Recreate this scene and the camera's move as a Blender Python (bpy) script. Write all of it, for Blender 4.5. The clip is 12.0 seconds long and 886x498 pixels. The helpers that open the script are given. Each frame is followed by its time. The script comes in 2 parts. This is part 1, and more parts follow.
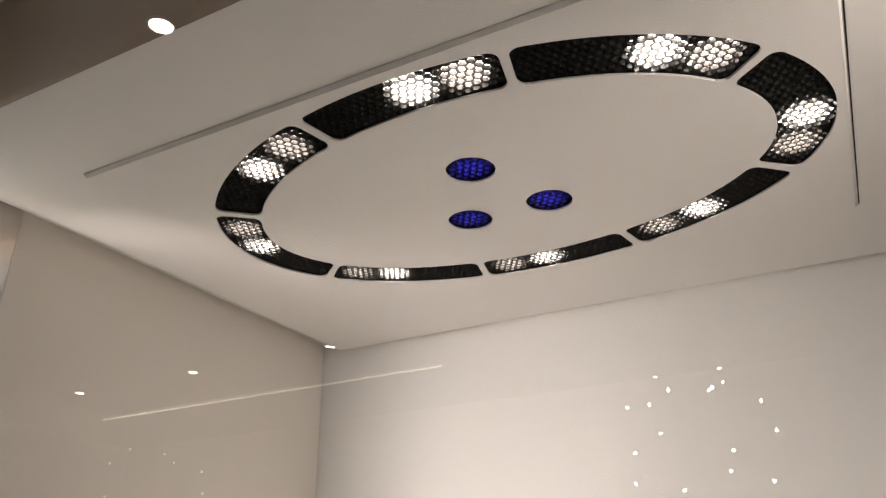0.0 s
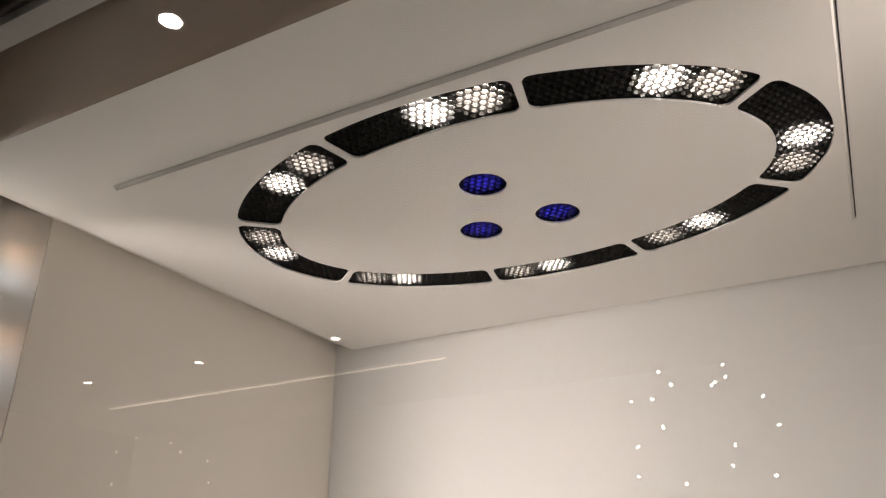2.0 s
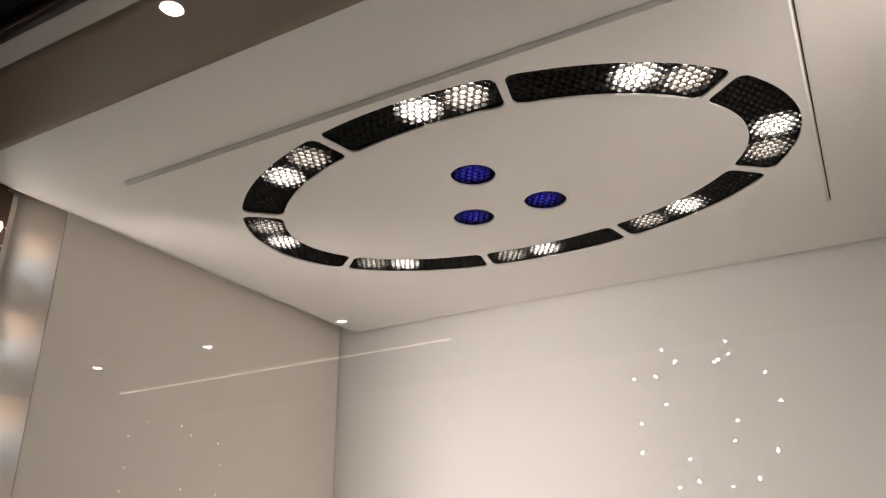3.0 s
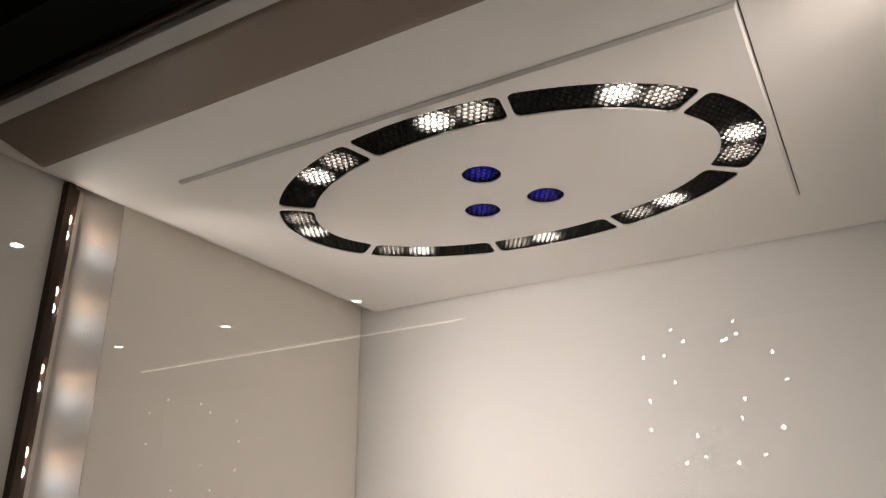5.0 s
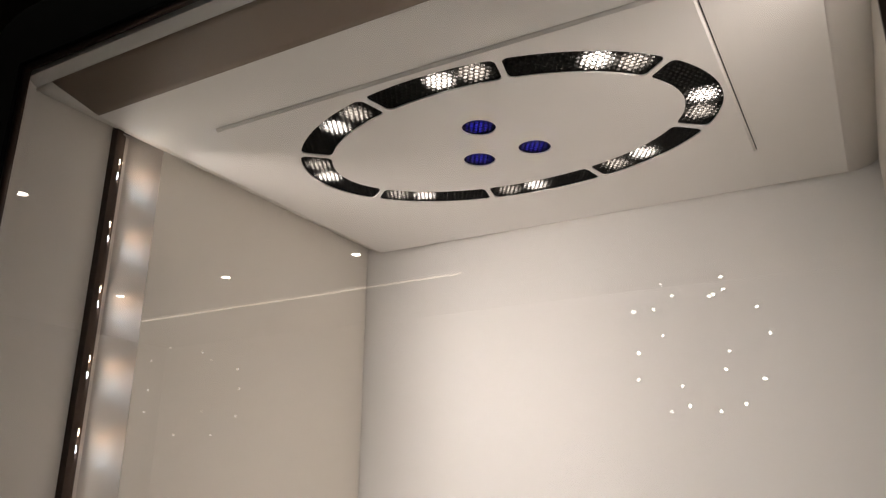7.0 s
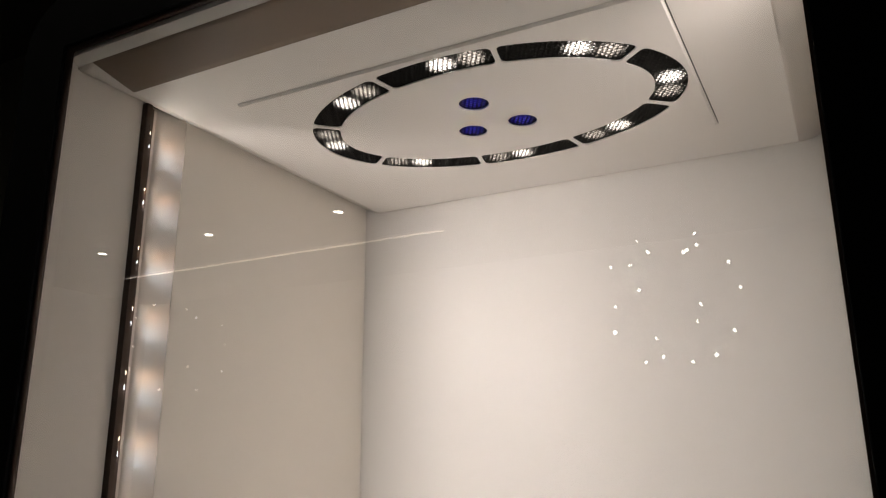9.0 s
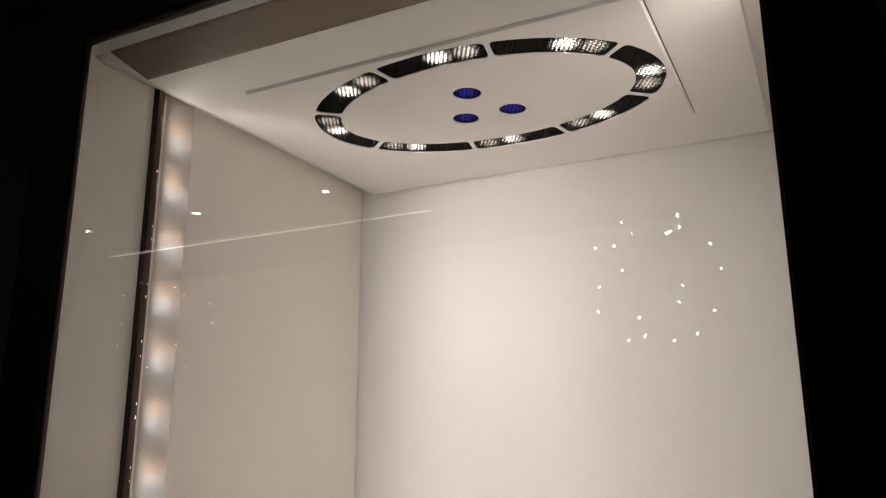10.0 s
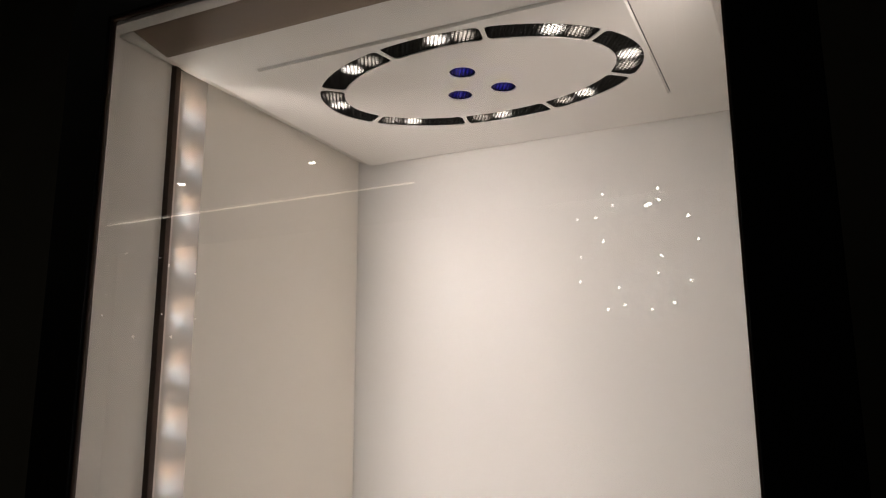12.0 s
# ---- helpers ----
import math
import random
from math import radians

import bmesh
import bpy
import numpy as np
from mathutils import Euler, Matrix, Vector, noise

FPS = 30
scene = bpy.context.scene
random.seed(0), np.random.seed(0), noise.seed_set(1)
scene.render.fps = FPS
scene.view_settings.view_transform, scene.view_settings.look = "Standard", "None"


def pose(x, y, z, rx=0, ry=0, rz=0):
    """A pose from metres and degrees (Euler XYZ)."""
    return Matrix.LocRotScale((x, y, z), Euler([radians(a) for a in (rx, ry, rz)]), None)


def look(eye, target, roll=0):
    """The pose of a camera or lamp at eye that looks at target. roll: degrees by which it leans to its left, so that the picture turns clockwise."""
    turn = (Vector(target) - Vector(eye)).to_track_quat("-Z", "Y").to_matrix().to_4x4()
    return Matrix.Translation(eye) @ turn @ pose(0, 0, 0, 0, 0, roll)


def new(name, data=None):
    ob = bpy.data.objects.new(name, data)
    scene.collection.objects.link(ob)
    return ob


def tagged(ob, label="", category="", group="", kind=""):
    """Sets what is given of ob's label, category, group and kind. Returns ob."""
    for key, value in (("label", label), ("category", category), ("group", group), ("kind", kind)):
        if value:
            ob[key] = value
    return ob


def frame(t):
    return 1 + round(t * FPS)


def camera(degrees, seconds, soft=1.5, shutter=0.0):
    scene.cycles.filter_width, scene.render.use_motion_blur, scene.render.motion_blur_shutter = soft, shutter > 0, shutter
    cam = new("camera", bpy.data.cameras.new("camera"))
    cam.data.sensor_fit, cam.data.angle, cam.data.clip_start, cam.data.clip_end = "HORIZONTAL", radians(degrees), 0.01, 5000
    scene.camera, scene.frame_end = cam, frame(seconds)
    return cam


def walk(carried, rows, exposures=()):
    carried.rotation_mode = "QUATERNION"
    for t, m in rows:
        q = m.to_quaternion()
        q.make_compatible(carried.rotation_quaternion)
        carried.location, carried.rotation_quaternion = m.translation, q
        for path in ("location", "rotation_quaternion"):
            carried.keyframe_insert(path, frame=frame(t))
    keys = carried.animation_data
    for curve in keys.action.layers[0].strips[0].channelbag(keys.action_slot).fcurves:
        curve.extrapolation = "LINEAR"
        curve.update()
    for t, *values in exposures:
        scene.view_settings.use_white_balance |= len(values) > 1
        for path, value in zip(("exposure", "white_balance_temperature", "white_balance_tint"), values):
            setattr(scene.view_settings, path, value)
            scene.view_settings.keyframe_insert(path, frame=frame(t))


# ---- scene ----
cam = camera(60.5, 12.0, soft=1.15)
PATH = [
    (0, (-0.0006, -0.015, 1.6206), (-0.5088, 0.9468, 2.1276), -0.6),
    (0.5, (-0.0006, -0.015, 1.6206), (-0.5094, 0.9468, 2.1264), -0.5),
    (1, (0.0018, -0.0168, 1.6224), (-0.5148, 0.9444, 2.121), -0.5),
    (1.5, (0.0024, -0.0258, 1.6224), (-0.5118, 0.9366, 2.1216), -0.4),
    (2, (0.0084, -0.0462, 1.6236), (-0.5088, 0.9174, 2.118), -0.1),
    (2.5, (0.0192, -0.0594, 1.6176), (-0.5046, 0.9078, 2.0964), -0.4),
    (4.5, (0.0744, -0.1272, 1.602), (-0.4734, 0.8406, 2.0526), -0.8),
    (5, (0.0792, -0.1518, 1.5852), (-0.4758, 0.8172, 2.0238), -0.4),
    (5.5, (0.09, -0.1806, 1.5738), (-0.4734, 0.7914, 1.995), 0.2),
    (6, (0.1026, -0.2028, 1.5582), (-0.4566, 0.7776, 1.9662), 0.1),
    (6.5, (0.117, -0.2238, 1.5462), (-0.4404, 0.7632, 1.9398), -0.1),
    (7, (0.1272, -0.2442, 1.5276), (-0.4356, 0.747, 1.902), 0.4),
    (9, (0.1608, -0.3546, 1.4982), (-0.3828, 0.6696, 1.8072), -0.2),
    (9.5, (0.1746, -0.3876, 1.4952), (-0.36, 0.645, 1.7898), 0.1),
    (10, (0.183, -0.42, 1.4802), (-0.345, 0.621, 1.7586), -0.1),
    (10.5, (0.2016, -0.4512, 1.4742), (-0.3234, 0.5946, 1.7424), 0),
    (11, (0.2124, -0.4836, 1.464), (-0.306, 0.5664, 1.725), -0),
    (11.5, (0.2154, -0.5016, 1.4526), (-0.2994, 0.5544, 1.6962), -0.2),
    (12, (0.2064, -0.513, 1.449), (-0.3006, 0.549, 1.6848), -0.2),
]
walk(cam, [(t, look(eye, target, roll)) for t, eye, target, roll in PATH])

# ---- plan, in metres ----
XL, XR = -0.612, 0.176          # inner faces of the case's side walls
YF, YB = 0.148, 0.791           # glass front, back wall
DECK, TOP = 0.78, 1.947         # deck of the case, top of the coving
CZ = 1.925                      # underside of the case's ceiling
CX0, CX1, CY0, CY1 = -0.573, 0.137, 0.2225, 0.779
PZ, PT = 1.921, 1.923           # underside and top of the light panel's sheet
PX0, PX1, PY0, PY1 = -0.483, 0.0445, 0.307, 0.655
RX, RY = -0.2158, 0.4820          # middle of the oval
HALL = 3.9                      # height of the hall's ceiling

# ---- world and large lights ----
world = bpy.data.worlds.new("dim_hall")
scene.world = world
world.use_nodes = True
world.node_tree.nodes["Background"].inputs[0].default_value = (1.0, 0.85, 0.7, 1)
world.node_tree.nodes["Background"].inputs[1].default_value = 0.004


def strip_lamp(x, aim, watts, spread, length, z, glow):
    lamp = bpy.data.lights.new("led_strip_glow", "AREA")
    lamp.shape, lamp.size, lamp.size_y = "RECTANGLE", 0.006, length
    lamp.energy, lamp.color, lamp.spread = watts, glow, radians(spread)
    ob = new("led_strip_glow", lamp)
    eye = Vector((x, 0.297, z))
    way = Vector(aim).normalized()
    side = Vector((0, 0, 1)).cross(-way).normalized()
    turn = Matrix((side, (-way).cross(side), -way)).transposed().to_4x4()
    ob.matrix_world = Matrix.Translation(eye) @ turn
    return ob


# each strip's wash: a long lamp, and a short brighter one added to lift the upper wall
LEFT_GLOW, RIGHT_GLOW = (1.0, 0.87, 0.822), (1.0, 0.858, 0.79)
strip_lamp(XL + 0.010, (0.52, 0.854, 0), 0.67, 65, 0.82, 1.21, LEFT_GLOW)
strip_lamp(XL + 0.010, (0.54, 0.842, 0), 0.33, 65, 0.27, 1.765, LEFT_GLOW)
strip_lamp(XR - 0.010, (-0.78, 0.625, 0), 0.80, 104, 0.82, 1.21, RIGHT_GLOW)
strip_lamp(XR - 0.010, (-0.78, 0.625, 0), 0.31, 104, 0.28, 1.775, RIGHT_GLOW)


# the lensed beams of the strips' warm and cool diodes, along the reveal beside each strip
PAIRS = [1.893 - 0.0776 * k for k in range(14)]
for name, glow, dz in (("warm_diode", (1.0, 0.66, 0.42), 0.0087), ("cool_diode", (0.68, 0.85, 1.0), -0.0087)):
    beam = bpy.data.lights.new(name, "SPOT")
    beam.energy, beam.color, beam.spot_size, beam.spot_blend, beam.shadow_soft_size = 0.125, glow, radians(62), 1.0, 0.004
    for z in PAIRS:
        for x, side in ((XL + 0.0042, 1), (XR - 0.0042, -1)):
            new(name, beam).matrix_world = look((x, 0.286, z + dz), (x + 0.001 * side, 0.345, z + dz - 0.012))


# ---- materials ----
def material(name, colour, rough=0.5, metal=0.0, vary=0.06, scale=8.0, bump=0.02, fine=160.0, emit=0.0, glow=None, coat=0.0):
    m = bpy.data.materials.new(name)
    m.use_nodes = True
    n, l = m.node_tree.nodes, m.node_tree.links
    b = n["Principled BSDF"]
    b.inputs["Roughness"].default_value, b.inputs["Metallic"].default_value = rough, metal
    b.inputs["Base Color"].default_value = (*colour, 1)
    b.inputs["Coat Weight"].default_value = coat
    b.inputs["Coat Roughness"].default_value = 0.08
    at = n.new("ShaderNodeTexCoord")
    if vary:
        big = n.new("ShaderNodeTexNoise")
        big.inputs["Scale"].default_value, big.inputs["Detail"].default_value = scale, 5
        l.new(at.outputs["Object"], big.inputs["Vector"])
        mix = n.new("ShaderNodeMix")
        mix.data_type = "RGBA"
        mix.inputs[6].default_value = (*[c * (1 - vary) for c in colour], 1)
        mix.inputs[7].default_value = (*[min(1, c * (1 + vary)) for c in colour], 1)
        l.new(big.outputs["Fac"], mix.inputs[0])
        l.new(mix.outputs[2], b.inputs["Base Color"])
        span = n.new("ShaderNodeMapRange")
        span.inputs["To Min"].default_value, span.inputs["To Max"].default_value = max(0, rough - 0.06), min(1, rough + 0.06)
        l.new(big.outputs["Fac"], span.inputs["Value"])
        l.new(span.outputs["Result"], b.inputs["Roughness"])
    if bump:
        small = n.new("ShaderNodeTexNoise")
        small.inputs["Scale"].default_value, small.inputs["Detail"].default_value = fine, 3
        l.new(at.outputs["Object"], small.inputs["Vector"])
        dent = n.new("ShaderNodeBump")
        dent.inputs["Strength"].default_value, dent.inputs["Distance"].default_value = bump, 0.002
        l.new(small.outputs["Fac"], dent.inputs["Height"])
        l.new(dent.outputs["Normal"], b.inputs["Normal"])
    if emit:
        b.inputs["Emission Color"].default_value = (*(glow or colour), 1)
        b.inputs["Emission Strength"].default_value = emit
    return m


def glass_material(name):
    m = bpy.data.materials.new(name)
    m.use_nodes = True
    b = m.node_tree.nodes["Principled BSDF"]
    b.inputs["Base Color"].default_value = (0.99, 1.0, 0.99, 1)
    b.inputs["Transmission Weight"].default_value = 1.0
    b.inputs["Roughness"].default_value, b.inputs["IOR"].default_value = 0.0, 1.55
    return m


WHITE = material("white_lacquer", (0.69, 0.655, 0.61), 0.38, vary=0.025, scale=5, bump=0.015)
# side and back white: tinted warm for bounced light, cooler for direct light
SATIN = material("satin_panel_warm_lit", (0.68, 0.645, 0.585), 0.5, vary=0.025, scale=4, bump=0.012)
BACKING = material("glossy_back_cool_lit", (0.67, 0.66, 0.64), 0.42, vary=0.025, scale=4, bump=0.012)
REVEAL = material("greige_reveal_paint", (0.40, 0.365, 0.335), 0.45, vary=0.03, scale=5, bump=0.015)
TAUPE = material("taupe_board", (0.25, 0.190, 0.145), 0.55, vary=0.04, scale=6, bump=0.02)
CEIL = material("matt_white_board", (0.79, 0.77, 0.74), 0.5, vary=0.03, scale=6, bump=0.02)
DARK = material("dark_bronze_anodised", (0.045, 0.026, 0.018), 0.45, 0.5, vary=0.15, scale=30)
BLACK = material("black_frame_paint", (0.003, 0.003, 0.003), 0.6, vary=0.1, scale=20)
VOID = material("matt_black_lining", (0.004, 0.004, 0.004), 0.9, vary=0.1, scale=20)


def comb_material(name):
    """Smoked plastic: glossy, nearly black, and a little light comes through it."""
    m = bpy.data.materials.new(name)
    m.use_nodes = True
    n, l = m.node_tree.nodes, m.node_tree.links
    b = n["Principled BSDF"]
    b.inputs["Base Color"].default_value, b.inputs["Roughness"].default_value = (0.0035, 0.0032, 0.003, 1), 0.4
    b.inputs["Specular IOR Level"].default_value = 0.07
    thin = n.new("ShaderNodeBsdfTranslucent")
    thin.inputs["Color"].default_value = (0.06, 0.055, 0.052, 1)
    mix = n.new("ShaderNodeMixShader")
    mix.inputs[0].default_value = 0.4
    l.new(b.outputs[0], mix.inputs[1])
    l.new(thin.outputs[0], mix.inputs[2])
    l.new(mix.outputs[0], n["Material Output"].inputs["Surface"])
    return m


COMB = comb_material("smoked_plastic_honeycomb")
CELL = material("silvered_cell_lining", (0.06, 0.058, 0.056), 0.26, 0.3, vary=0.1, scale=300, bump=0)
# the deck is out of view; its pale colour bounces light onto the ceiling
DECKING = material("pale_bounce_deck", (0.72, 0.695, 0.66), 0.6, vary=0.1)
GASKET = material("black_rubber", (0.008, 0.008, 0.008), 0.7, vary=0.1)
for m in (BLACK, VOID):
    m.node_tree.nodes["Principled BSDF"].inputs["Specular IOR Level"].default_value = 0.15
GLASS = glass_material("clear_glass")
ALU = material("pale_aluminium", (0.55, 0.5, 0.46), 0.35, 0.7, vary=0.06, scale=40)
LED_WARM = material("warm_led_lens", (0.9, 0.85, 0.8), 0.2, vary=0, bump=0, emit=80, glow=(1.0, 0.78, 0.55))
LED_COOL = material("cool_led_lens", (0.9, 0.9, 0.9), 0.2, vary=0, bump=0, emit=80, glow=(0.8, 0.9, 1.0))


def spot_material(name, glow, strength, edge):
    """A round LED board that fades to its rim, with the sparkle of its lens cells."""
    m = bpy.data.materials.new(name)
    m.use_nodes = True
    n, l = m.node_tree.nodes, m.node_tree.links
    b = n["Principled BSDF"]
    b.inputs["Base Color"].default_value = (0.01, 0.01, 0.01, 1)
    at = n.new("ShaderNodeTexCoord")
    mid = n.new("ShaderNodeVectorMath")
    mid.operation = "SUBTRACT"
    mid.inputs[1].default_value = (0.5, 0.5, 0.5)
    flat = n.new("ShaderNodeVectorMath")
    flat.operation = "MULTIPLY"
    flat.inputs[1].default_value = (2, 2, 0)
    far = n.new("ShaderNodeVectorMath")
    far.operation = "LENGTH"
    fade = n.new("ShaderNodeMapRange")
    fade.interpolation_type = "SMOOTHSTEP"
    fade.inputs["From Min"].default_value, fade.inputs["From Max"].default_value = edge, 1.0
    fade.inputs["To Min"].default_value, fade.inputs["To Max"].default_value = strength, 0.0
    cell = n.new("ShaderNodeTexNoise")
    cell.inputs["Scale"].default_value, cell.inputs["Detail"].default_value = 330, 2
    spread = n.new("ShaderNodeMapRange")
    spread.inputs["From Min"].default_value, spread.inputs["From Max"].default_value = 0.35, 0.65
    spread.inputs["To Min"].default_value, spread.inputs["To Max"].default_value = 0.3, 1.65
    both = n.new("ShaderNodeMath")
    both.operation = "MULTIPLY"
    l.new(at.outputs["Generated"], mid.inputs[0])
    l.new(mid.outputs[0], flat.inputs[0])
    l.new(flat.outputs[0], far.inputs[0])
    l.new(far.outputs["Value"], fade.inputs["Value"])
    l.new(at.outputs["Object"], cell.inputs["Vector"])
    l.new(cell.outputs["Fac"], spread.inputs["Value"])
    l.new(fade.outputs["Result"], both.inputs[0])
    l.new(spread.outputs["Result"], both.inputs[1])
    l.new(both.outputs[0], b.inputs["Emission Strength"])
    b.inputs["Emission Color"].default_value = (*glow, 1)
    return m


SPOT_ON = spot_material("bright_ring_led", (1.0, 0.9, 0.82), 110.0, 0.35)
SPOT_DIM = spot_material("dim_ring_led", (1.0, 0.86, 0.75), 26.0, 0.45)
SPOT_BLUE = spot_material("blue_puck_led", (0.05, 0.04, 1.0), 11.0, 0.1)
HALL_WALL = material("olive_hall_plaster", (0.17, 0.16, 0.125), 0.85, vary=0.12, scale=2, bump=0.1, fine=60)
HALL_FLOOR = material("hall_stone", (0.26, 0.24, 0.21), 0.6, vary=0.15, scale=3, bump=0.2, fine=200)
LAMP = material("downlight_diffuser", (0.9, 0.88, 0.85), 0.4, vary=0, bump=0, emit=75, glow=(1.0, 0.9, 0.78))
LINE = material("linear_diffuser", (0.9, 0.88, 0.85), 0.4, vary=0, bump=0, emit=2.1, glow=(1.0, 0.88, 0.74))
BULB = material("tiny_bulb_glass", (0.9, 0.88, 0.85), 0.3, vary=0, bump=0, emit=55, glow=(1.0, 0.93, 0.85))
BULB_FAR = material("tiny_far_bulb_glass", (0.9, 0.88, 0.85), 0.3, vary=0, bump=0, emit=2.8, glow=(1.0, 0.93, 0.85))


# ---- mesh helpers ----
def mesh_of(bm, name, mat, smooth=False):
    bmesh.ops.recalc_face_normals(bm, faces=bm.faces)
    me = bpy.data.meshes.new(name)
    bm.to_mesh(me)
    bm.free()
    me.materials.append(mat)
    if smooth:
        for p in me.polygons:
            p.use_smooth = True
    return me


def part(name, bm, mat, parent=None, label="", smooth=False):
    ob = new(name, mesh_of(bm, name, mat, smooth))
    ob.parent = parent
    if label:
        tagged(ob, label)
    return ob


def thing(name, at, label, category, group="", kind=""):
    ob = new(name)
    ob.empty_display_size = 0.05
    ob.location = at
    bpy.context.view_layer.update()
    return tagged(ob, label, category, group, kind)


def box(x0, x1, y0, y1, z0, z1, bevel=0.0, off=(0, 0, 0)):
    bm = bmesh.new()
    bmesh.ops.create_cube(bm, size=1)
    for v in bm.verts:
        v.co = Vector(((x0 + x1) / 2 + v.co.x * (x1 - x0), (y0 + y1) / 2 + v.co.y * (y1 - y0), (z0 + z1) / 2 + v.co.z * (z1 - z0))) - Vector(off)
    if bevel:
        bmesh.ops.bevel(bm, geom=bm.edges[:], offset=bevel, segments=2, affect="EDGES", profile=0.6)
    return bm


def prism(points, z0, z1, off=(0, 0, 0)):
    """A plate with the outline points (x, y) between two heights."""
    bm = bmesh.new()
    low = [bm.verts.new(Vector((x, y, z0)) - Vector(off)) for x, y in points]
    high = [bm.verts.new(Vector((x, y, z1)) - Vector(off)) for x, y in points]
    bm.faces.new(low[::-1])
    bm.faces.new(high)
    for i in range(len(points)):
        j = (i + 1) % len(points)
        bm.faces.new((low[i], low[j], high[j], high[i]))
    return bm


def disc(x, y, z0, z1, r, n=32, off=(0, 0, 0)):
    return prism([(x + r * math.cos(2 * math.pi * i / n), y + r * math.sin(2 * math.pi * i / n)) for i in range(n)], z0, z1, off)


def plate_with_holes(name, outline, holes, z0, z1, bevel=0.0):
    """A plate between two heights with holes right through it."""
    cu = bpy.data.curves.new(name, "CURVE")
    cu.dimensions, cu.fill_mode, cu.extrude, cu.bevel_depth, cu.bevel_resolution = "2D", "BOTH", (z1 - z0) / 2 - bevel, bevel, 1
    for pts in [outline] + holes:
        s = cu.splines.new("POLY")
        s.points.add(len(pts) - 1)
        s.use_cyclic_u = True
        for p, (x, y) in zip(s.points, pts):
            p.co = (x, y, 0, 1)
    ob = bpy.data.objects.new(name, cu)
    scene.collection.objects.link(ob)
    bpy.context.view_layer.update()
    me = bpy.data.meshes.new_from_object(ob.evaluated_get(bpy.context.evaluated_depsgraph_get()))
    bpy.data.objects.remove(ob)
    bm = bmesh.new()
    bm.from_mesh(me)
    bpy.data.meshes.remove(me)
    bmesh.ops.remove_doubles(bm, verts=bm.verts, dist=1e-6)
    bmesh.ops.translate(bm, verts=bm.verts, vec=(0, 0, (z0 + z1) / 2))
    return bm


def rounded(points, radius, steps=5):
    """Rounds the sharp corners of an outline."""
    out, n = [], len(points)
    for i in range(n):
        p, a, b = Vector(points[i]), Vector(points[i - 1]), Vector(points[(i + 1) % n])
        u, v = (a - p).normalized(), (b - p).normalized()
        if u.dot(v) < -0.8:
            out.append(tuple(p))
            continue
        half = math.acos(max(-1, min(1, u.dot(v)))) / 2
        d = radius / math.tan(half)
        mid = p + (u + v).normalized() * (radius / math.sin(half))
        s, e = p + u * d - mid, p + v * d - mid
        for k in range(steps + 1):
            w = s.lerp(e, k / steps).normalized() * radius
            out.append(tuple(mid + w))
    return out


def rect(x0, x1, y0, y1):
    return [(x0, y0), (x1, y0), (x1, y1), (x0, y1)]


# ---- the display case ----
case = thing("display_case", (-0.218, 0.47, 0.0), "tall white-lined display case with a black front frame, lit and empty", "display case")
C = tuple(case.location)
part("side_wall", box(XL - 0.018, XL, YF + 0.008, 0.269, DECK, TOP + 0.03, 0, C), WHITE, case, "white lacquered front return of the side wall")
part("side_wall", box(XR, XR + 0.018, YF + 0.008, 0.269, DECK, TOP + 0.03, 0, C), WHITE, case, "white lacquered front return of the side wall")
for x0, x1, s in ((XL - 0.018, XL, 1), (XR, XR + 0.018, -1)):
    xf = x1 if s > 0 else x0
    slope = [(xf - 0.024 * s, 0.2692), (xf - 0.0115 * s, 0.2692), (xf - 0.0115 * s, 0.2972), (xf + 0.0029 * s, 0.3415), (xf - 0.024 * s, 0.3415)]
    part("light_reveal", prism(slope, DECK, TOP, C), REVEAL, case, "sloping greige reveal washed by the light strip")
    part("side_panel", box(x0 + 0.003 * s, x1 + 0.003 * s, 0.342, YB - 0.0015, DECK, TOP, 0, C), SATIN, case, "glossy white side panel")
part("back_panel", box(XL - 0.018, XR + 0.018, YB, YB + 0.018, DECK, TOP, 0, C), BACKING, case, "glossy white back panel")
part("deck", box(XL - 0.018, XR + 0.018, YF + 0.008, YB + 0.018, DECK - 0.03, DECK, 0, C), DECKING, case, "unseen deck, kept pale to bounce light up")
part("plinth", box(XL - 0.03, XR + 0.03, YF + 0.01, YB + 0.03, 0, DECK - 0.031, 0.004, C), BLACK, case, "black plinth")
hole = rect(PX0 + 0.0065, PX1 - 0.0065, PY0 + 0.0065, PY1 - 0.0065)
bm = plate_with_holes("ceiling_board", rect(CX0, CX1, CY0, CY1), [hole], CZ, CZ + 0.018)
bmesh.ops.translate(bm, verts=bm.verts, vec=-Vector(C))
part("ceiling_board", bm, CEIL, case, "matt white ceiling board of the case")
part("roof", box(XL - 0.03, XR + 0.03, YF + 0.01, YB + 0.03, TOP + 0.062, TOP + 0.08, 0, C), BLACK, case)
FY, FZ = 0.172, 1.9455          # front edge of the taupe soffit


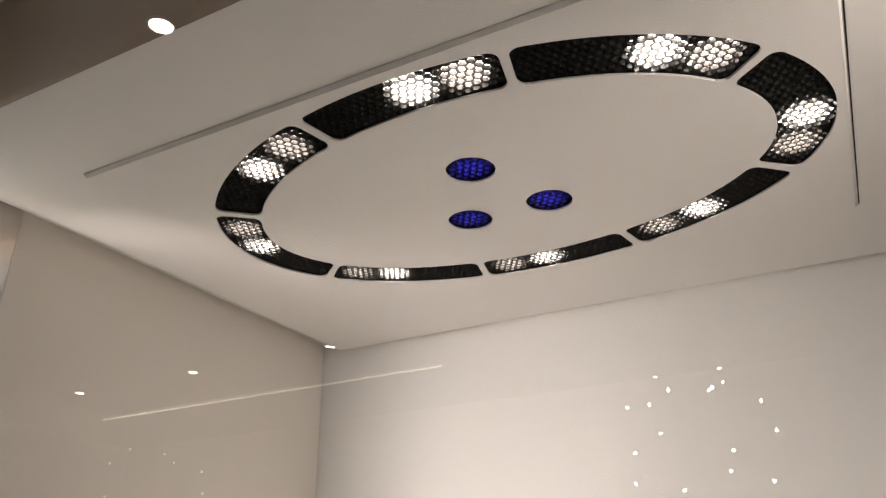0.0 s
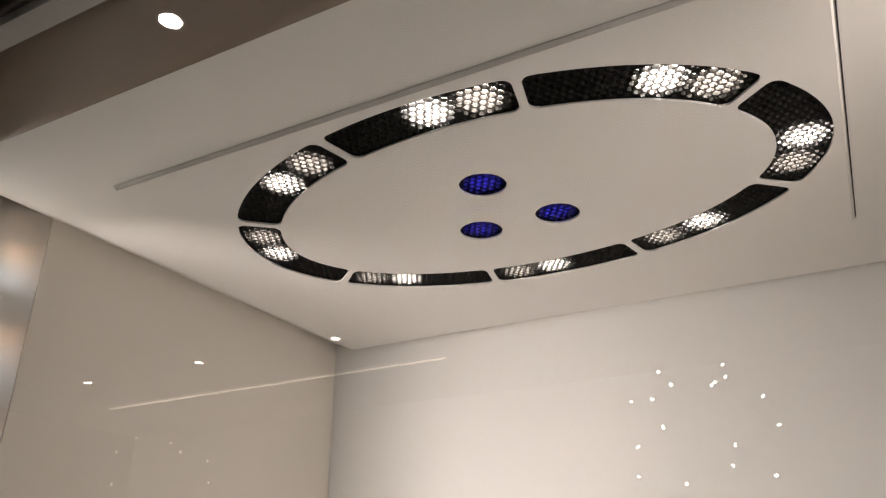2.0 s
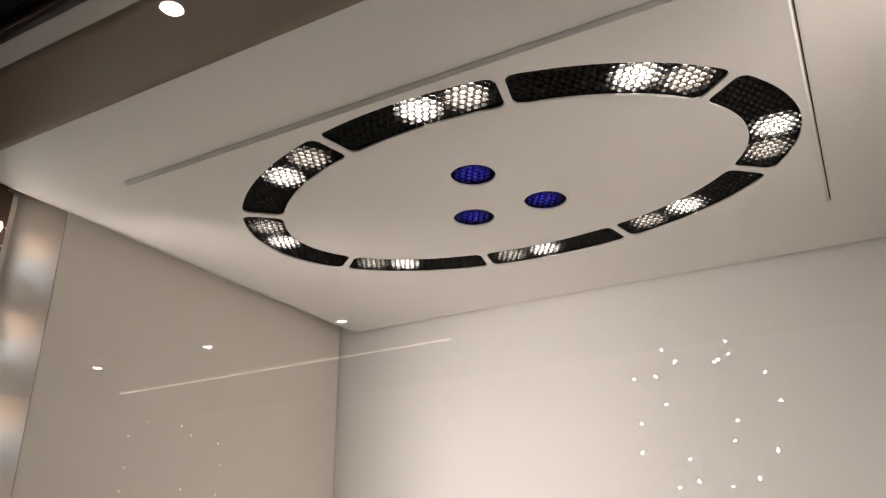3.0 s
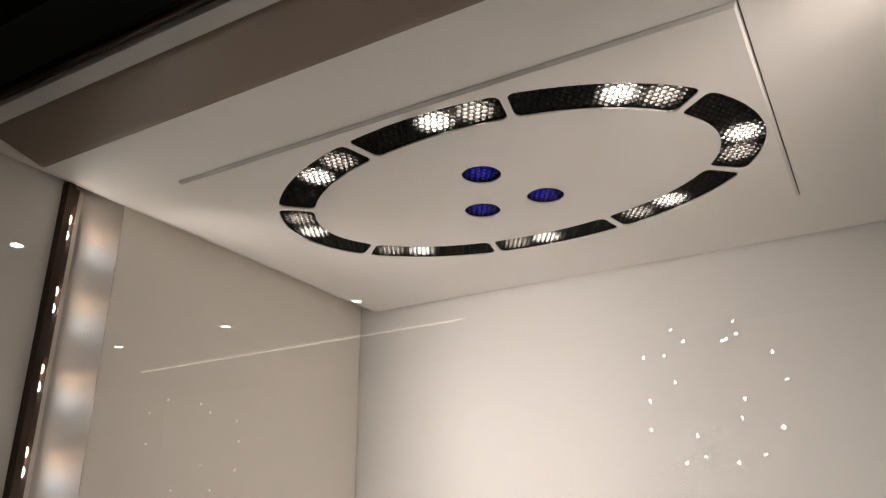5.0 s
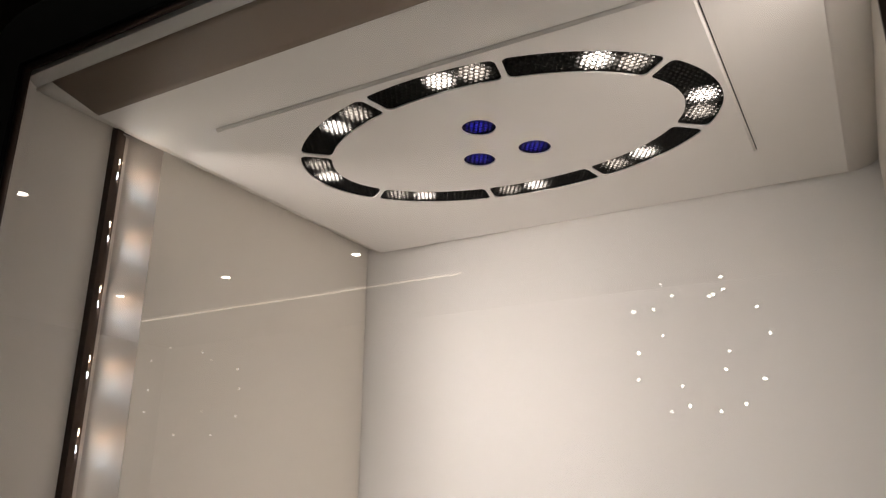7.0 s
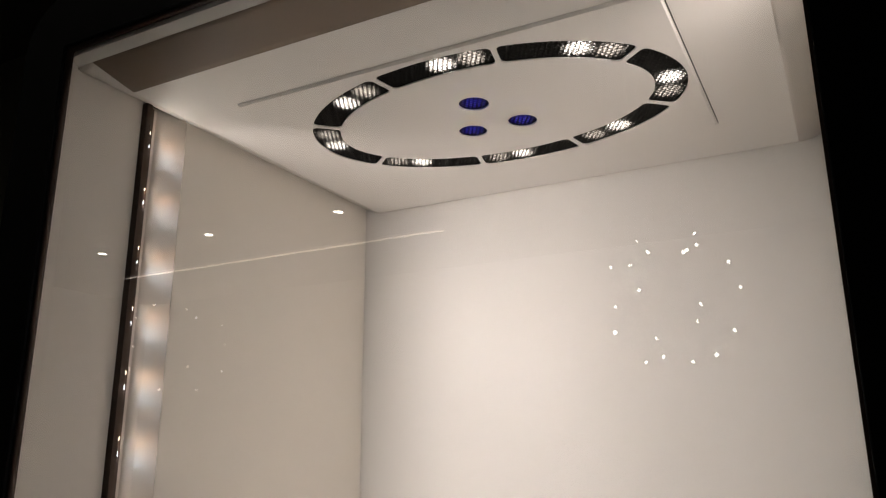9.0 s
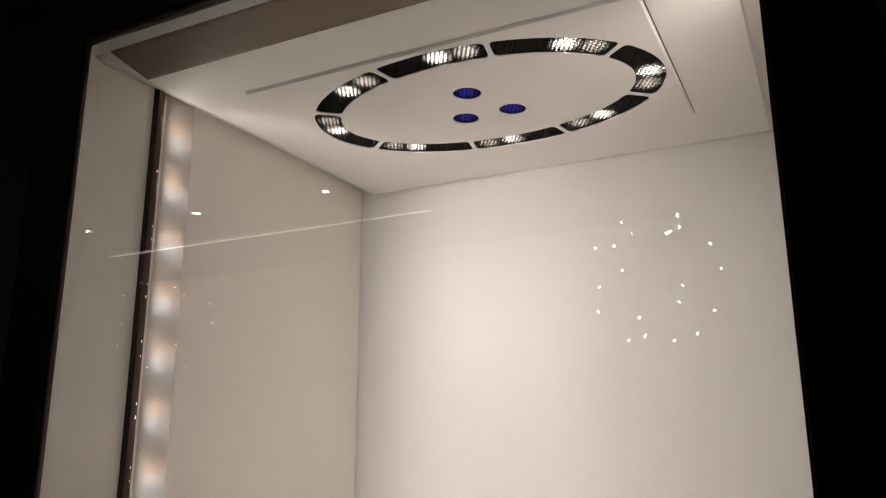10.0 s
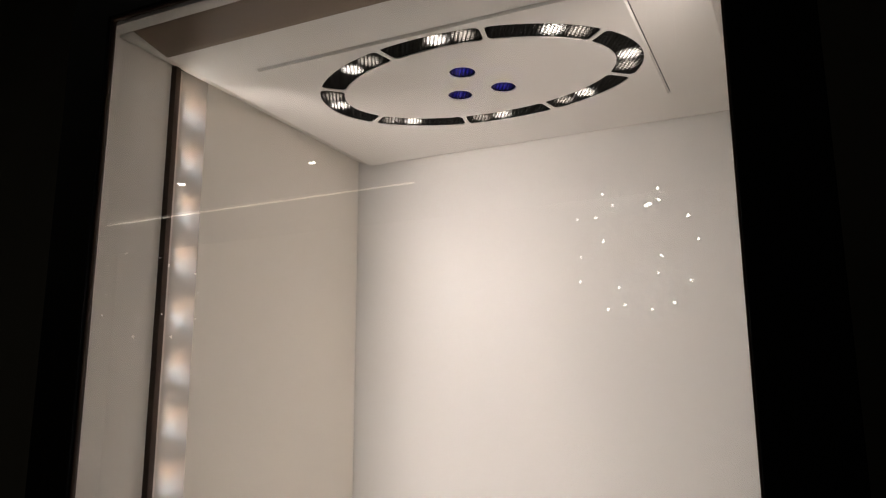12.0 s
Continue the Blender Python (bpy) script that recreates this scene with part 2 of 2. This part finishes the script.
def sloping(name, inner, outer, curves, mat, words):
    """A board 12 mm thick from an inner edge up to an outer edge; curve: the share of its width over which it rounds off."""
    bm = bmesh.new()
    rows = []
    for (xi, yi), (xo, yo, zo), curve in zip(inner, outer, curves):
        rows.append([])
        for k in range(9):
            q = k / 8
            rise = (q * q / (2 * curve) if q < curve else q - curve / 2) / (1 - curve / 2)
            rows[-1].append(Vector((xi + (xo - xi) * q, yi + (yo - yi) * q, CZ + (zo - CZ) * rise)) - Vector(C))
    low = [[bm.verts.new(p) for p in r] for r in rows]
    high = [[bm.verts.new(p + Vector((0, 0, 0.012))) for p in r] for r in rows]
    for i in range(len(rows) - 1):
        for k in range(8):
            for g in (low, high):
                quad = [g[i][k], g[i + 1][k], g[i + 1][k + 1], g[i][k + 1]]
                f = bm.faces.new(quad)
                f.smooth = True
        for k in (0, 8):
            bm.faces.new((low[i][k], low[i + 1][k], high[i + 1][k], high[i][k]))
    for i in (0, len(rows) - 1):
        for k in range(8):
            bm.faces.new((low[i][k], low[i][k + 1], high[i][k + 1], high[i][k]))
    part(name, bm, mat, case, words)


WZ = TOP - 0.005
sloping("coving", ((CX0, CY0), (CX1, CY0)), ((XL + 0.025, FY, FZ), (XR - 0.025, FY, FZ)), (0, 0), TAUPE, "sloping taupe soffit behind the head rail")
sloping("coving", ((CX0, CY1), (CX1, CY1)), ((XL, YB, WZ), (XR, YB, WZ)), (0, 0.85), WHITE, "rounded white coving")
sloping("coving", ((CX0, CY0), (CX0, CY0), (CX0, CY1)), ((XL + 0.025, FY, FZ), (XL, FY, WZ), (XL, YB, WZ)), (0, 0, 0), WHITE, "sloping white coving")
sloping("coving", ((CX1, CY0), (CX1, CY0), (CX1, CY1)), ((XR - 0.025, FY, FZ), (XR, FY, WZ), (XR, YB, WZ)), (0, 0.85, 0.85), WHITE, "rounded white coving")
bm = bmesh.new()
rail = [(0.1605, 1.9520), (FY, FZ), (FY + 0.004, FZ + 0.025), (0.1605, FZ + 0.025)]
ends = [[bm.verts.new(Vector((x, y, z)) - Vector(C)) for y, z in rail] for x in (XL, XR)]
for a in ends:
    bm.faces.new(a)
for k in range(4):
    bm.faces.new((ends[0][k], ends[0][(k + 1) % 4], ends[1][(k + 1) % 4], ends[1][k]))
part("head_rail", bm, CEIL, case, "sloping white head rail over the glass")
# the outer shell
for x0, x1 in ((XL - 0.03, XL - 0.02), (XR + 0.02, XR + 0.03)):
    part("outer_side", box(x0, x1, YF + 0.012, YB + 0.03, DECK - 0.03, TOP + 0.061, 0, C), BLACK, case)
part("outer_back", box(XL - 0.019, XR + 0.019, YB + 0.02, YB + 0.03, DECK - 0.03, TOP + 0.061, 0, C), BLACK, case)
# the black frame round the glass
FX0, FX1, FZ1 = -0.6045, 0.167, 1.9585
outer = rounded([(FX0 - 0.07, 0.68), (FX1 + 0.07, 0.68), (FX1 + 0.07, FZ1 + 0.07), (FX0 - 0.07, FZ1 + 0.07)], 0.065, 12)
inner = rounded([(FX0, DECK), (FX1, DECK), (FX1, FZ1), (FX0, FZ1)], 0.003, 3)
bm = plate_with_holes("front_frame", outer, [inner], 0, 0.012, 0.0012)
bmesh.ops.rotate(bm, verts=bm.verts, cent=(0, 0, 0), matrix=Matrix.Rotation(radians(90), 3, "X"))
bmesh.ops.translate(bm, verts=bm.verts, vec=Vector((0, YF + 0.006, 0)) - Vector(C))
part("front_frame", bm, BLACK, case, "black front frame with rounded outer corners")
lip = rounded([(FX0 + 0.0035, DECK), (FX1 - 0.0035, DECK), (FX1 - 0.0035, FZ1 - 0.0035), (FX0 + 0.0035, FZ1 - 0.0035)], 0.003, 3)
bm = plate_with_holes("frame_lip", inner, [lip], 0, 0.008)
bmesh.ops.rotate(bm, verts=bm.verts, cent=(0, 0, 0), matrix=Matrix.Rotation(radians(90), 3, "X"))
bmesh.ops.translate(bm, verts=bm.verts, vec=Vector((0, YF + 0.006, 0)) - Vector(C))
part("frame_lip", bm, DARK, case, "dark bronze inner lip of the frame")
pane = part("glass_pane", box(FX0 - 0.003, FX1 + 0.003, YF + 0.0065, YF + 0.0115, DECK - 0.003, FZ1 + 0.003, 0, C), GLASS, case, "clear glass front pane")
pane.visible_shadow = False


# ---- the two upright light strips ----
def light_strip(x, s):
    ob = thing("led_strip_light", (x, 0.275, DECK), "lit dark bronze profile with pairs of warm and cool lenses", "light strip", "light strips in the case's front corners")
    o = tuple(ob.location)

    def bar(a, b, y0, y1, bevel):
        return box(min(x + s * a, x + s * b), max(x + s * a, x + s * b), y0, y1, DECK, TOP - 0.008, bevel, o)

    part("profile", bar(-0.0105, 0.0090, 0.2695, 0.2775, 0.0006), DARK, ob)
    part("channel", bar(-0.0105, -0.002, 0.2777, 0.2893, 0), DARK, ob)
    part("lip", bar(-0.0105, -0.0055, 0.2895, 0.2962, 0.0004), ALU, ob, "pale metal lip")
    for z in PAIRS:
        for dz, mat in ((0.0087, LED_WARM), (-0.0087, LED_COOL)):
            bm = bmesh.new()
            bmesh.ops.create_uvsphere(bm, u_segments=12, v_segments=8, radius=1)
            for v in bm.verts:
                v.co = Vector((x + s * (0.0012 + 0.0024 * v.co.x), 0.2808 + 0.0030 * v.co.y, z + dz + 0.0055 * v.co.z)) - Vector(o)
            part("lens", bm, mat, ob, smooth=True)
    return ob


light_strip(XL + 0.0005, 1)
light_strip(XR - 0.0005, -1)

# ---- the light panel with its oval of honeycomb lights ----
panel = thing("ceiling_light_panel", (RX, RY, PT), "dropped white ceiling panel with an oval of eight honeycomb lights", "light panel")
P = Vector(panel.location)
A, B, HALF = 0.2340, 0.1455, 0.0190
GAPS = [-28.1, 28.1, 71.6, 108.4, 151.9, 208.1, 251.6, 288.4, 331.9]


def oval(th, d=0.0):
    """A point of the oval's middle line, d metres outside it."""
    c, s = math.cos(th), math.sin(th)
    n = Vector((c / A, s / B)).normalized()
    return (RX + A * c + n.x * d, RY + B * s + n.y * d)


def speed(th):
    return math.hypot(A * math.sin(th), B * math.cos(th))


def segment_outline(a0, a1, half, gap):
    t0, t1 = radians(a0), radians(a1)
    t0, t1 = t0 + gap / speed(t0), t1 - gap / speed(t1)
    steps = [t0 + (t1 - t0) * i / 28 for i in range(29)]
    return [oval(t, half) for t in steps] + [oval(t, -half) for t in reversed(steps)]


SEGMENTS = list(zip(GAPS[:-1], GAPS[1:]))
holes = [rounded(segment_outline(a0, a1, HALF, 0.003), 0.0075) for a0, a1 in SEGMENTS]
PUCKS = [(-0.2162, 0.442), (-0.181, 0.5175), (-0.2535, 0.5175)]
PUCK_R = 0.0192
for x, y in PUCKS:
    holes.append([(x + PUCK_R * math.cos(i * math.pi / 24), y + PUCK_R * math.sin(i * math.pi / 24)) for i in range(48)])
IN = 0.002
bm = plate_with_holes("panel_board", rect(PX0 + IN, PX1 - IN, PY0 + IN, PY1 - IN), holes, PZ, PT)
bmesh.ops.translate(bm, verts=bm.verts, vec=-P)
part("panel_board", bm, CEIL, panel)
bm = bmesh.new()
rings = [[bm.verts.new(Vector((x, y, z)) - P) for x, y in rect(PX0 + d, PX1 - d, PY0 + d, PY1 - d)]
         for d, z in ((IN - 0.0002, PZ + 0.0001), (0.0, CZ - 0.0012), (0.0, CZ - 0.0003), (IN + 0.003, CZ - 0.0003), (IN + 0.003, PT + 0.0001))]
for a, b in zip(rings, rings[1:]):
    for k in range(4):
        bm.faces.new((a[k], a[(k + 1) % 4], b[(k + 1) % 4], b[k]))
part("panel_rim", bm, CEIL, panel, "chamfered white rim of the panel")
part("shadow_gap", box(PX1 + 0.0009, PX1 + 0.0018, PY0 - 0.001, PY1, CZ - 0.0006, CZ + 0.004, 0, P), GASKET, panel, "thin black hinge gap beside the panel")
part("housing_lid", box(PX0 + 0.015, PX1 - 0.015, PY0 + 0.015, PY1 - 0.015, CZ + 0.05, CZ + 0.052, 0, P), VOID, panel)

PITCH = 0.0061
MIDDLE = [oval(radians(i / 2)) for i in range(720)]


def comb_mesh(centres, z, depth):
    """Open hexagonal cells with thin walls, hanging side by side."""
    verts, faces = [], []
    r0, r1 = PITCH / math.sqrt(3), (PITCH - 0.0014) / math.sqrt(3)
    for x, y in centres:
        k = len(verts)
        for r, h in ((r0, z), (r1, z), (r1, z + depth)):
            for i in range(6):
                a = radians(60 * i + 30)
                verts.append((x + r * math.cos(a) - P.x, y + r * math.sin(a) - P.y, h - P.z))
        for i in range(6):
            j = (i + 1) % 6
            faces.append((k + i, k + j, k + 6 + j, k + 6 + i))
            faces.append((k + 6 + i, k + 6 + j, k + 12 + j, k + 12 + i))
    me = bpy.data.meshes.new("honeycomb")
    me.from_pydata(verts, [], faces)
    me.materials.append(COMB)
    me.materials.append(CELL)
    me.polygons.foreach_set("material_index", [i % 2 for i in range(len(faces))])
    return me


def grid(x0, x1, y0, y1):
    row, y = 0, y0
    while y < y1:
        x = x0 + (PITCH / 2 if row % 2 else 0)
        while x < x1:
            yield x, y
            x += PITCH
        y += PITCH * math.sqrt(3) / 2
        row += 1


cells = {s: [] for s in SEGMENTS}
for x, y in grid(PX0, PX1, PY0, PY1):
    d2, i = min(((x - a) ** 2 + (y - b) ** 2, i) for i, (a, b) in enumerate(MIDDLE))
    if d2 < (HALF + PITCH * 0.25) ** 2:
        deg = i / 2 if i / 2 < 331.9 else i / 2 - 360
        for s in SEGMENTS:
            if s[0] <= deg < s[1]:
                cells[s].append((x, y))
for s in SEGMENTS:
    seg = part("ring_light", prism(segment_outline(s[0], s[1], HALF + 0.0006, 0.0024), PT + 0.034, PT + 0.036, P), VOID, panel, "black curved honeycomb light with two lit spots")
    ring = segment_outline(s[0], s[1], HALF + 0.0006, 0.0024)
    bm = bmesh.new()
    low = [bm.verts.new(Vector((x, y, PT + 0.0002)) - P) for x, y in ring]
    high = [bm.verts.new(Vector((x, y, PT + 0.034)) - P) for x, y in ring]
    for i in range(len(ring)):
        j = (i + 1) % len(ring)
        bm.faces.new((low[i], low[j], high[j], high[i]))
    part("housing", bm, VOID, seg)
    comb = new("honeycomb", comb_mesh(cells[s], PT + 0.001, 0.003))
    comb.parent = seg
    for f, mat in ((0.56, SPOT_ON), (0.81, SPOT_DIM)):
        x, y = oval(radians(s[0] + (s[1] - s[0]) * f))
        part("led", disc(x, y, PT + 0.0053, PT + 0.0075, 0.0185, 32, P), mat, seg)
for x, y in PUCKS:
    puck = part("puck_light", disc(x, y, PT + 0.022, PT + 0.024, PUCK_R + 0.001, 48, P), VOID, panel, "small round honeycomb light glowing blue")
    bm = disc(x, y, PT + 0.0002, PT + 0.022, PUCK_R + 0.001, 48, P)
    bm.normal_update()
    bmesh.ops.delete(bm, geom=[f for f in bm.faces if abs(f.normal.z) > 0.5], context="FACES_ONLY")
    part("housing", bm, VOID, puck)
    comb = new("honeycomb", comb_mesh([(a, b) for a, b in grid(PX0, PX1, PY0, PY1) if math.hypot(a - x, b - y) < PUCK_R + PITCH * 0.4], PT + 0.001, 0.003))
    comb.parent = puck
    part("led", disc(x, y, PT + 0.0053, PT + 0.0075, 0.0195, 32, P), SPOT_BLUE, puck)

# ---- the dim hall round the case ----
H0, H1, G0, G1 = -10.2, 3.4, -8.2, 2.2
tagged(part("floor", box(H0 - 0.2, H1 + 0.2, G0 - 0.2, G1 + 0.2, -0.2, 0), HALL_FLOOR), "grey stone hall floor", "floor", kind="structure")
tagged(part("ceiling", box(H0 - 0.2, H1 + 0.2, G0 - 0.2, G1 + 0.2, HALL, HALL + 0.2), HALL_WALL), "dark hall ceiling with downlights", "ceiling", kind="structure")
for n, b in (("wall_north", (H0, H1, G1, G1 + 0.2)), ("wall_south", (H0, H1, G0 - 0.2, G0)), ("wall_west", (H0 - 0.2, H0, G0 - 0.2, G1 + 0.2)), ("wall_east", (H1, H1 + 0.2, G0 - 0.2, G1 + 0.2))):
    tagged(part(n, box(*b, 0, HALL), HALL_WALL), "dark unlit hall wall", "wall", kind="structure")


def downlight(x, y):
    ob = thing("downlight", (x, y, HALL), "round recessed white downlight, switched on", "downlight", "downlights in the hall ceiling")
    bm = plate_with_holes("rim", [(0.062 * math.cos(i * math.pi / 20), 0.062 * math.sin(i * math.pi / 20)) for i in range(40)],
                          [[(0.0495 * math.cos(i * math.pi / 20), 0.0495 * math.sin(i * math.pi / 20)) for i in range(40)]], -0.006, 0)
    part("rim", bm, ALU, ob)
    part("diffuser", disc(0, 0, -0.004, 0, 0.049), LAMP, ob)
    return ob


for x, y in ((-7.9, -5.45), (-6.11, -5.45), (-4.31, -5.45), (-2.27, -1.38), (-5.78, -2.79)):
    downlight(x, y)
line = thing("linear_light", (-6.2, -6.5, HALL), "long thin linear ceiling light, glowing softly", "linear light")
part("channel", box(-2.56, 2.56, -0.045, 0.045, -0.02, 0, 0.002), ALU, line)
part("diffuser", box(-2.55, 2.55, -0.02, 0.02, -0.03, -0.0205), LINE, line)


def pendant(x, y, z, r, mat, group):
    ob = thing("pendant_bulb", (x, y, z), "tiny glowing bulb hanging on a thin black wire", "pendant light", group)
    bm = bmesh.new()
    bmesh.ops.create_uvsphere(bm, u_segments=10, v_segments=8, radius=r)
    part("bulb", bm, mat, ob, smooth=True)
    part("wire", box(-0.0006, 0.0006, -0.0006, 0.0006, r, HALL - z), BLACK, ob)


NEAR = [(-0.864, 2.705), (-0.804, 2.63), (-0.532, 2.705), (-0.526, 2.635), (-0.581, 2.614), (-0.602, 2.604), (-0.362, 2.517),
        (-0.315, 2.37), (-0.53, 2.291), (-0.557, 2.194), (-0.367, 2.132), (-0.472, 2.007), (-0.601, 1.975), (-0.762, 2.011),
        (-0.86, 1.987), (-0.79, 2.12), (-1.029, 2.168), (-1.017, 2.321), (-0.873, 2.41), (-1.03, 2.563), (-0.913, 2.563)]
for x, z in NEAR:
    pendant(x, -3.724, z, 0.0092, BULB, "pendant cluster in the hall")
FAR = [(-7.124, 3.023), (-6.842, 3.146), (-6.312, 3.049), (-6.161, 2.945), (-7.121, 2.681), (-7.154, 2.436), (-5.715, 2.612),
       (-5.733, 2.329), (-6.227, 2.404), (-6.637, 2.17), (-6.065, 2.146), (-5.767, 2.824)]
for x, z in FAR:
    pendant(x, -5.404, z, 0.014, BULB_FAR, "far pendant cluster in the hall")
